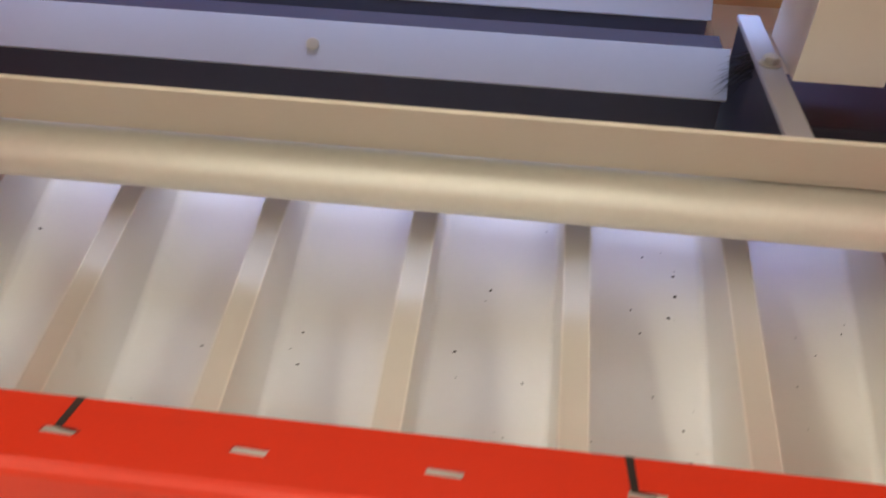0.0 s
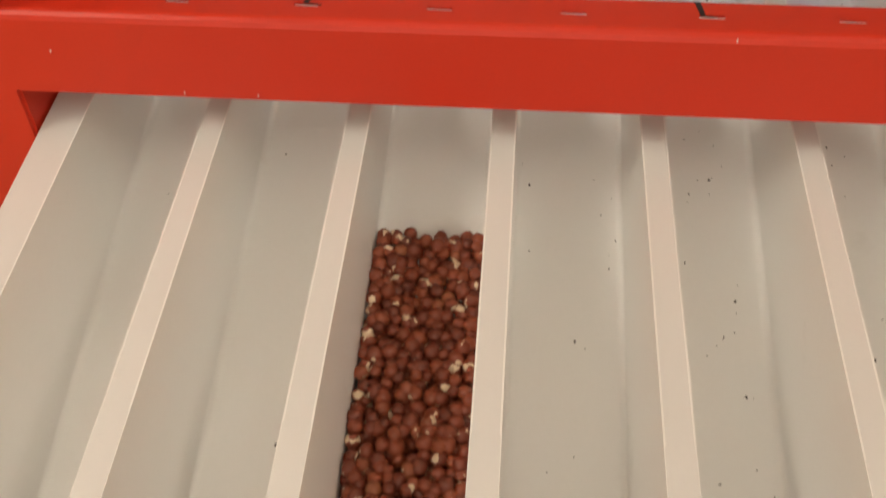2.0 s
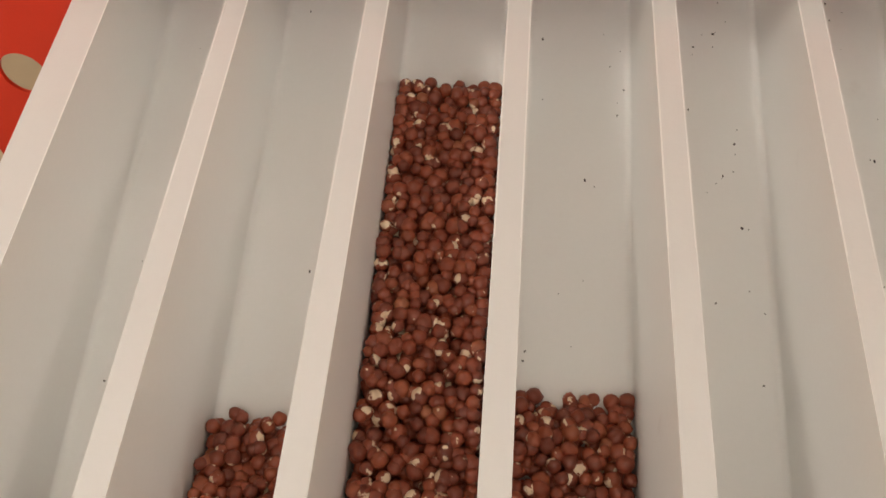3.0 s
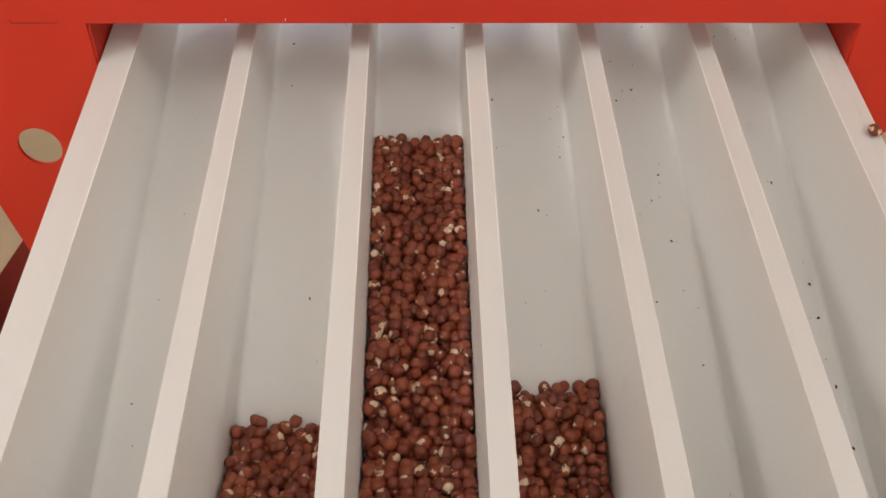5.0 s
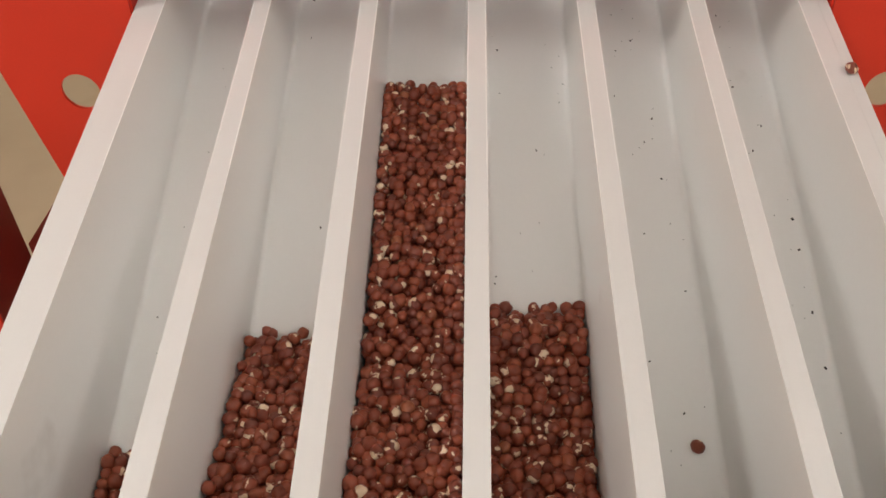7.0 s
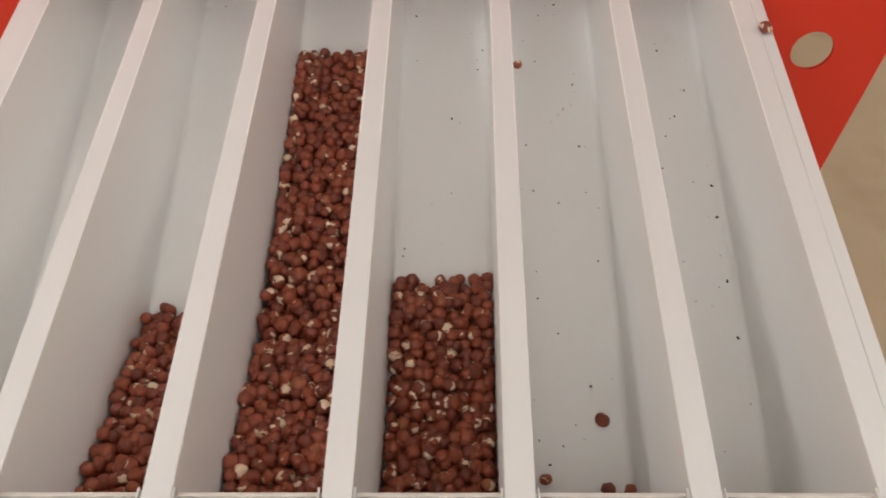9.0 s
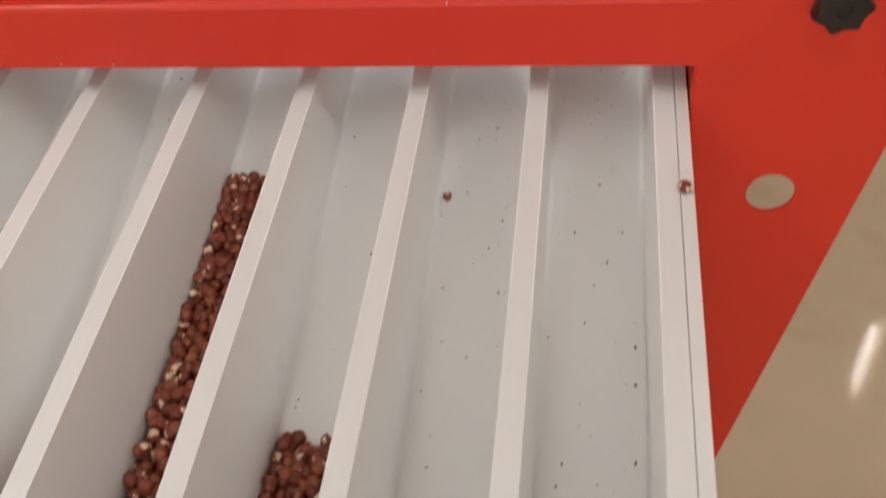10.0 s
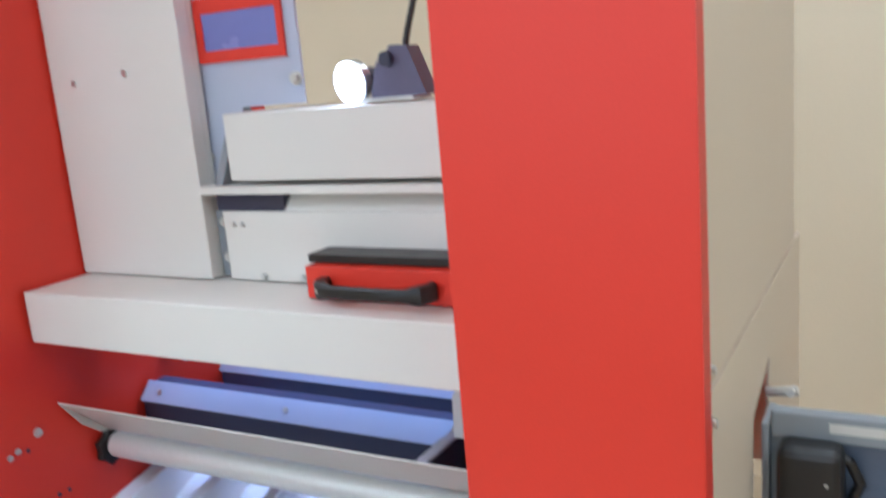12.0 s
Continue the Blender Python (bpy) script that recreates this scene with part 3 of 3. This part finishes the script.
dr = thing("red_box", "red sheet metal box with a black bow handle", "box", (0.17, 0.178, 0.3745))
part("shell", box(-0.093, 0.092, 0, 0.054, 0.0, 0.036, 0.0015), RED, dr)
# solid black strip added in place of the dark slot above the box
part("slot_strip", box(-0.098, 0.092, 0.014, 0.054, 0.037, 0.046, 0.001), BLACK, dr, "black strip standing for the dark slot above the box")
bm = bmesh.new()
cu = [(-0.078, 0.0), (-0.076, -0.012), (-0.068, -0.021), (-0.055, -0.024), (0.0, -0.025), (0.035, -0.024), (0.048, -0.021), (0.054, -0.012), (0.056, 0.0)]
prev = None
for x, y in cu:
    end = abs(x + 0.011) > 0.055
    w = 0.0095 if end else 0.0065
    vs = [bm.verts.new((x + (0.006 if x < 0 else -0.006) * k[1] * end, y + 0.004 * k[1] - 0.002, 0.0155 + w * k[0])) for k in ((-1, -0.6), (-0.7, -1), (0.7, -1), (1, -0.6), (1, 0.6), (0.7, 1), (-0.7, 1), (-1, 0.6))]
    if prev:
        for i in range(8):
            bm.faces.new((prev[i], prev[(i + 1) % 8], vs[(i + 1) % 8], vs[i]))
    else:
        bm.faces.new(vs)
    prev = vs
bm.faces.new(prev[::-1])
handle = part("handle", bm, BLACK, dr, "black plastic bow handle", smooth=True, m=Matrix.Translation((0.012, 0, 0.001)))
for x in (-0.07, 0.047):
    part("screw", rod(0.004, (x, -0.02, 0.0155), (x, -0.0275, 0.0155), 14, 0.0006), STEEL, handle, smooth=True)

sp = thing("spot_lamp", "small round spot lamp switched on with a dark body", "lamp", (0.112, 0.25, 0.6015))
ax = Vector((-0.25, -1, -0.05)).normalized()
part("lens", rod(0.0225, -ax * 0.001, ax * 0.003, 36, 0.001), LENS, sp, "glowing white lens", smooth=True)
part("rim", rod(0.0245, -ax * 0.012, -ax * 0.0005, 36, 0.001), STEEL, sp, smooth=True)
part("body", rod(0.016, -ax * 0.012, -ax * 0.055, 28, 0.004, r2=0.012), DARK, sp, smooth=True)
part("yoke", sheet([(0.026, -0.018), (0.096, -0.0178), (0.076, 0.034), (0.056, 0.036), (0.036, 0.018)], [], 0.026, lambda u, v, d: (u, d, v)), LILACG, sp)
part("clamp_screw", rod(0.008, (0.052, -0.008, 0.022), (0.052, -0.0005, 0.022), 16, 0.001), DARK, sp, smooth=True)
part("foot", box(0.02, 0.085, -0.01, 0.03, -0.0215, -0.018, 0.001), STEEL, sp)
pts = [(0.066, 0.013, 0.03), (0.070, 0.016, 0.05), (0.078, 0.02, 0.08), (0.086, 0.03, 0.12), (0.098, 0.04, 0.2)]
for k, (a, b) in enumerate(zip(pts, pts[1:])):
    part("cable", rod(0.0035, a, b, 12), BLACK, sp, smooth=True)

# ---------------------------------------------------------------- blower beside the machine
bl = thing("blower", "blue-grey cast blower with a black motor box", "blower", (0.660, 0.238, 0.127))
part("volute", rod(0.0955, (0.003, 0, -0.004), (0.003, 0.07, -0.004), 72, 0.004), BLOWER, bl, smooth=True)
part("duct", box(-0.0935, 0.16, 0.002, 0.068, 0.0, 0.124, 0.004), BLOWER, bl, "blue-grey outlet duct")
part("top_flange", box(-0.112, 0.17, -0.004, 0.012, 0.124, 0.150, 0.003), BLOWERG, bl, "pale grey top flange")
part("name_bar", box(-0.062, 0.004, -0.0048, -0.0038, 0.134, 0.143, 0), FLAP, bl)
part("outlet_flange", box(-0.1195, -0.1125, -0.008, 0.045, 0.03, 0.138, 0.002), BLOWERG, bl)
part("outlet_neck", box(-0.1125, -0.098, 0.004, 0.066, 0.03, 0.124, 0.001), BLOWERG, bl)
part("motor_box", box(-0.104, -0.048, -0.036, 0.002, 0.024, 0.128, 0.014, 4), BLACK, bl, "black motor box")
for rr, dep in ((0.066, 0.0025), (0.048, 0.005), (0.030, 0.0075)):
    part("raised_ring", rod(rr, (0, -dep, 0), (0, 0.001, 0), 64, 0.002), BLOWER, bl, smooth=True)
part("hub", rod(0.0135, (0, -0.0105, 0), (0, -0.0075, 0), 32, 0.001), RUST, bl, "rusty red hub", smooth=True)
for k in range(4):
    a = radians(42 + 90 * k)
    bolt(bl, (0.025 * math.cos(a), -0.0075, 0.025 * math.sin(a)), (0, -1, 0), 0.002)
for dx, dz in ((-0.062, -0.034), (0.012, -0.078), (0.07, -0.04), (-0.052, 0.05), (0.055, 0.06)):
    bolt(bl, (dx, 0, dz), (0, -1, 0), 0.002)
bolt(bl, (-0.062, -0.034, 0.098), (0, -1, 0), 0.002)
loop = [(-0.085, -0.02, 0.112), (-0.066, -0.018, 0.121), (-0.045, -0.014, 0.114), (-0.036, -0.010, 0.092), (-0.046, -0.009, 0.062), (-0.052, -0.009, 0.035), (-0.047, -0.009, 0.012), (-0.032, -0.010, -0.002), (-0.012, -0.011, 0.002)]
for a, b in zip(loop, loop[1:]):
    part("cable", rod(0.0045, a, b, 12), BLACK, bl, smooth=True)
lead = [(-0.119, -0.020, 0.036), (-0.110, -0.030, 0.033), (-0.102, -0.034, 0.022), (-0.096, -0.036, 0.010), (-0.085, -0.036, 0.001)]
for a, b in zip(lead, lead[1:]):
    part("white_lead", rod(0.0033, a, b, 12), LABEL, bl, "white cable end", smooth=True)
part("mounting_disc", rod(0.105, (0.058, 0.071, -0.050), (0.058, 0.081, -0.050), 72, 0.002), ORANGE, bl, "orange-red mounting disc", smooth=True)
cl = thing("pipe_valve", "small bright metal valve above the blower", "valve", (0.5355, 0.30, 0.268))
part("stem", rod(0.005, (0, 0, 0), (0.03, 0, 0.004), 16), STEEL, cl, smooth=True)
part("tee", rod(0.004, (0.024, -0.014, 0.006), (0.024, 0.014, 0.0), 14), STEEL, cl, smooth=True)


# ---------------------------------------------------------------- nuts
def nut_shape(seed, level):
    """One slightly squashed, uneven nut of unit radius."""
    bm = bmesh.new()
    bmesh.ops.create_icosphere(bm, subdivisions=level, radius=1)
    rs = random.Random(seed + 50)
    flats = [Vector((rs.uniform(-1, 1), rs.uniform(-1, 1), rs.uniform(-1, 1))).normalized() for _ in range(5)]
    for v in bm.verts:
        d = v.co.normalized()
        for f in flats:
            if v.co.dot(f) > 0.84:
                v.co -= f * (v.co.dot(f) - 0.84)
        k = v.co.length * 1.05
        k += 0.12 * noise.noise(d * 1.3 + Vector((seed * 7.1, 0, 0))) + 0.05 * noise.noise(d * 3.2 + Vector((0, seed * 3.3, 0)))
        v.co = Vector((d.x * 1.02, d.y * 0.97, d.z * 0.92)) * k
        if d.z > 0.8:
            v.co.z += 0.10 * (d.z - 0.8) / 0.2
    co = np.array([v.co[:] for v in bm.verts])
    fa = np.array([[v.index for v in f.verts] for f in bm.faces])
    bm.free()
    return co, fa


FINE, COARSE = [nut_shape(k, 2) for k in range(10)], [nut_shape(k, 1) for k in range(4)]


def nut_mesh(shape):
    me = bpy.data.meshes.new("nut")
    me.from_pydata((shape[0] * 0.0058).tolist(), [], shape[1].tolist())
    me.materials.append(NUT)
    me.polygons.foreach_set("use_smooth", [True] * len(me.polygons))
    return me


NUT_MESHES = [nut_mesh(k) for k in FINE]


def pile(channel, y_top, n_seed, level, lead=0.009, ramp=None):
    """Nuts in a channel: a level fill behind the stop plate, a ramp, and a thin run up the floor to y_top."""
    r = random.Random(n_seed)
    x0, x1 = (channel - 3) * PITCH + RW / 2, (channel - 2) * PITCH - RW / 2
    heap = thing("nut_pile", "heap of reddish-brown roasted nuts with some pale ones", "nuts", ((x0 + x1) / 2, YEND, floor_z(YEND)), "nut piles")
    base_at = Vector(heap.location)
    R0, step = 0.0058, 0.0098
    verts, faces, base, single = [], [], 0, 0
    rows = int((y_top - YEND) / (step * 0.88)) + 1
    for j in range(rows):
        y = YEND + 0.0055 + j * step * 0.88
        surf = max(floor_z(y) + min(lead, 0.0062 + 0.5 * max(0.0, y_top - 0.008 - y)), level)
        if ramp:
            surf = max(surf, ramp[0] + ramp[1] * y)
        count = int((x1 - x0 - 0.001) / step) + (j % 2)
        for layer in range(12):
            zc = surf - layer * 0.0088
            last = zc < floor_z(y) + R0 * 0.75
            if last:
                zc = floor_z(y) + R0 * 0.9
            off = (step / 2) * ((j + layer) % 2)
            gap = (x1 - x0 - 2 * R0 - off) / max(1, count - 1)
            for i in range(count):
                x = x0 + R0 + off * 0.6 + i * min(gap, step * 1.05) + r.uniform(-0.0029, 0.0029)
                x = min(max(x, x0 + R0 * 0.9), x1 - R0 * 0.9)
                yy = y + r.uniform(-0.0034, 0.0034) + (0.005 if layer % 2 else 0)
                if yy > y_top - 0.004 + r.uniform(-0.008, 0.006):
                    continue
                if layer == 0 and not last and r.random() < 0.08:
                    continue
                zz = zc + r.uniform(-0.0026, 0.0026)
                zz = max(zz, floor_z(yy) + R0 * 0.9)
                rad = R0 * r.uniform(0.84, 1.22)
                turn = Euler((r.uniform(0, 6.3), r.uniform(0, 6.3), r.uniform(0, 6.3)))
                if layer == 0 and single < 300:
                    ob = new("nut", NUT_MESHES[r.randrange(10)])
                    ob.parent = heap
                    ob.matrix_local = Matrix.LocRotScale(Vector((x, yy, zz)) - base_at, turn, (rad / R0, rad / R0, rad / R0))
                    single += 1
                    continue
                co, fa = (FINE if layer < 2 else COARSE)[r.randrange(10 if layer < 2 else 4)]
                verts.append(co @ np.array(turn.to_matrix()).T * rad + (x, yy, zz) - np.array(base_at))
                faces.append(fa + base)
                base += len(co)
            if last:
                break
    if not verts:
        return heap
    me = bpy.data.meshes.new("nut_bulk")
    me.from_pydata(np.concatenate(verts).tolist(), [], [f for a in faces for f in a.tolist()])
    me.materials.append(NUT)
    me.polygons.foreach_set("use_smooth", [True] * len(me.polygons))
    ob = new("nut_bulk", me)
    ob.parent = heap
    ob["kind"] = "stuff"
    return heap


pile(2, 0.0195, 11, -0.178, 0.010, (-0.100, 0.235))
pile(1, -0.268, 12, -0.190, 0.013)
pile(3, -0.237, 13, -0.222, 0.019)
pile(0, -0.368, 14, -0.243, 0.013)

LOOSE = [(0.189, -0.362), (0.189, -0.4155), (0.2075, -0.4165), (0.131, -0.003), (0.140, -0.408)]
for k, (x, y) in enumerate(LOOSE):
    nt_ob = new("nut", NUT_MESHES[(3 + k) % 10])
    nt_ob.scale = (1.02, 1.12, 1.0) if y < -0.1 and x > 0.15 else (0.8, 0.95, 0.75)
    nt_ob.location = (x, y, floor_z(y) + 0.0056)
    nt_ob.rotation_euler = (0.35, 0.2 * k, 1.3 * k)
    tagged(nt_ob, "single reddish-brown nut lying in a white channel", "nut", "loose nuts")

lip_nut = new("nut", NUT_MESHES[5])
lip_nut.matrix_world = Matrix.LocRotScale((0.3425, -0.10, top_z(-0.10) + 0.005), Euler((0.4, 0.3, 1.0)), (1.0, 1.07, 0.93))
tagged(lip_nut, "single reddish-brown nut lying on the white tray edge", "nut", "loose nuts")

# crumbs and chips of skin lying in the channels
r = random.Random(21)
verts, faces = [], []
spots = [(0.312, -0.142), (0.313, -0.29), (0.312, -0.238), (0.312, -0.175), (0.173, 0.068), (0.175, -0.055)]
for k in range(190):
    ch = r.choice((0, 1, 2, 3, 3, 4, 4, 4, 5, 5, 5))
    x = (ch - 3) * PITCH + RW / 2 + r.uniform(0.006, 0.086)
    y = r.uniform(-0.40, 0.36)
    if ch in (1, 2, 3) and y < (0, -0.255, 0.03, -0.23)[ch]:
        continue
    spots.append((x, y))
for k, (x, y) in enumerate(spots):
    s = 0.0015 if k < 4 else r.choice((0.0004, 0.0005, 0.0006, 0.0009, 0.0012))
    a = r.uniform(0, 6.3)
    ca, sa = math.cos(a), math.sin(a)
    b = len(verts)
    for dx, dy, dz in ((-1, -0.6, 0), (1, -0.5, 0), (1.1, 0.6, 0), (-0.8, 0.7, 0), (-0.6, -0.3, 0.8), (0.7, -0.3, 0.6), (0.6, 0.4, 0.8), (-0.5, 0.4, 0.6)):
        px, py = x + s * (dx * ca - dy * sa), y + s * (dx * sa + dy * ca)
        verts.append((px, py, floor_z(py) + 0.0001 + s * dz))
    faces += [(b, b + 1, b + 5, b + 4), (b + 1, b + 2, b + 6, b + 5), (b + 2, b + 3, b + 7, b + 6), (b + 3, b, b + 4, b + 7), (b + 4, b + 5, b + 6, b + 7)]
me = bpy.data.meshes.new("crumbs")
me.from_pydata(verts, [], faces)
me.materials.append(CRUMB)
tagged(new("crumbs", me), "small dark crumbs of nut skin in the channels", "crumbs", kind="stuff")
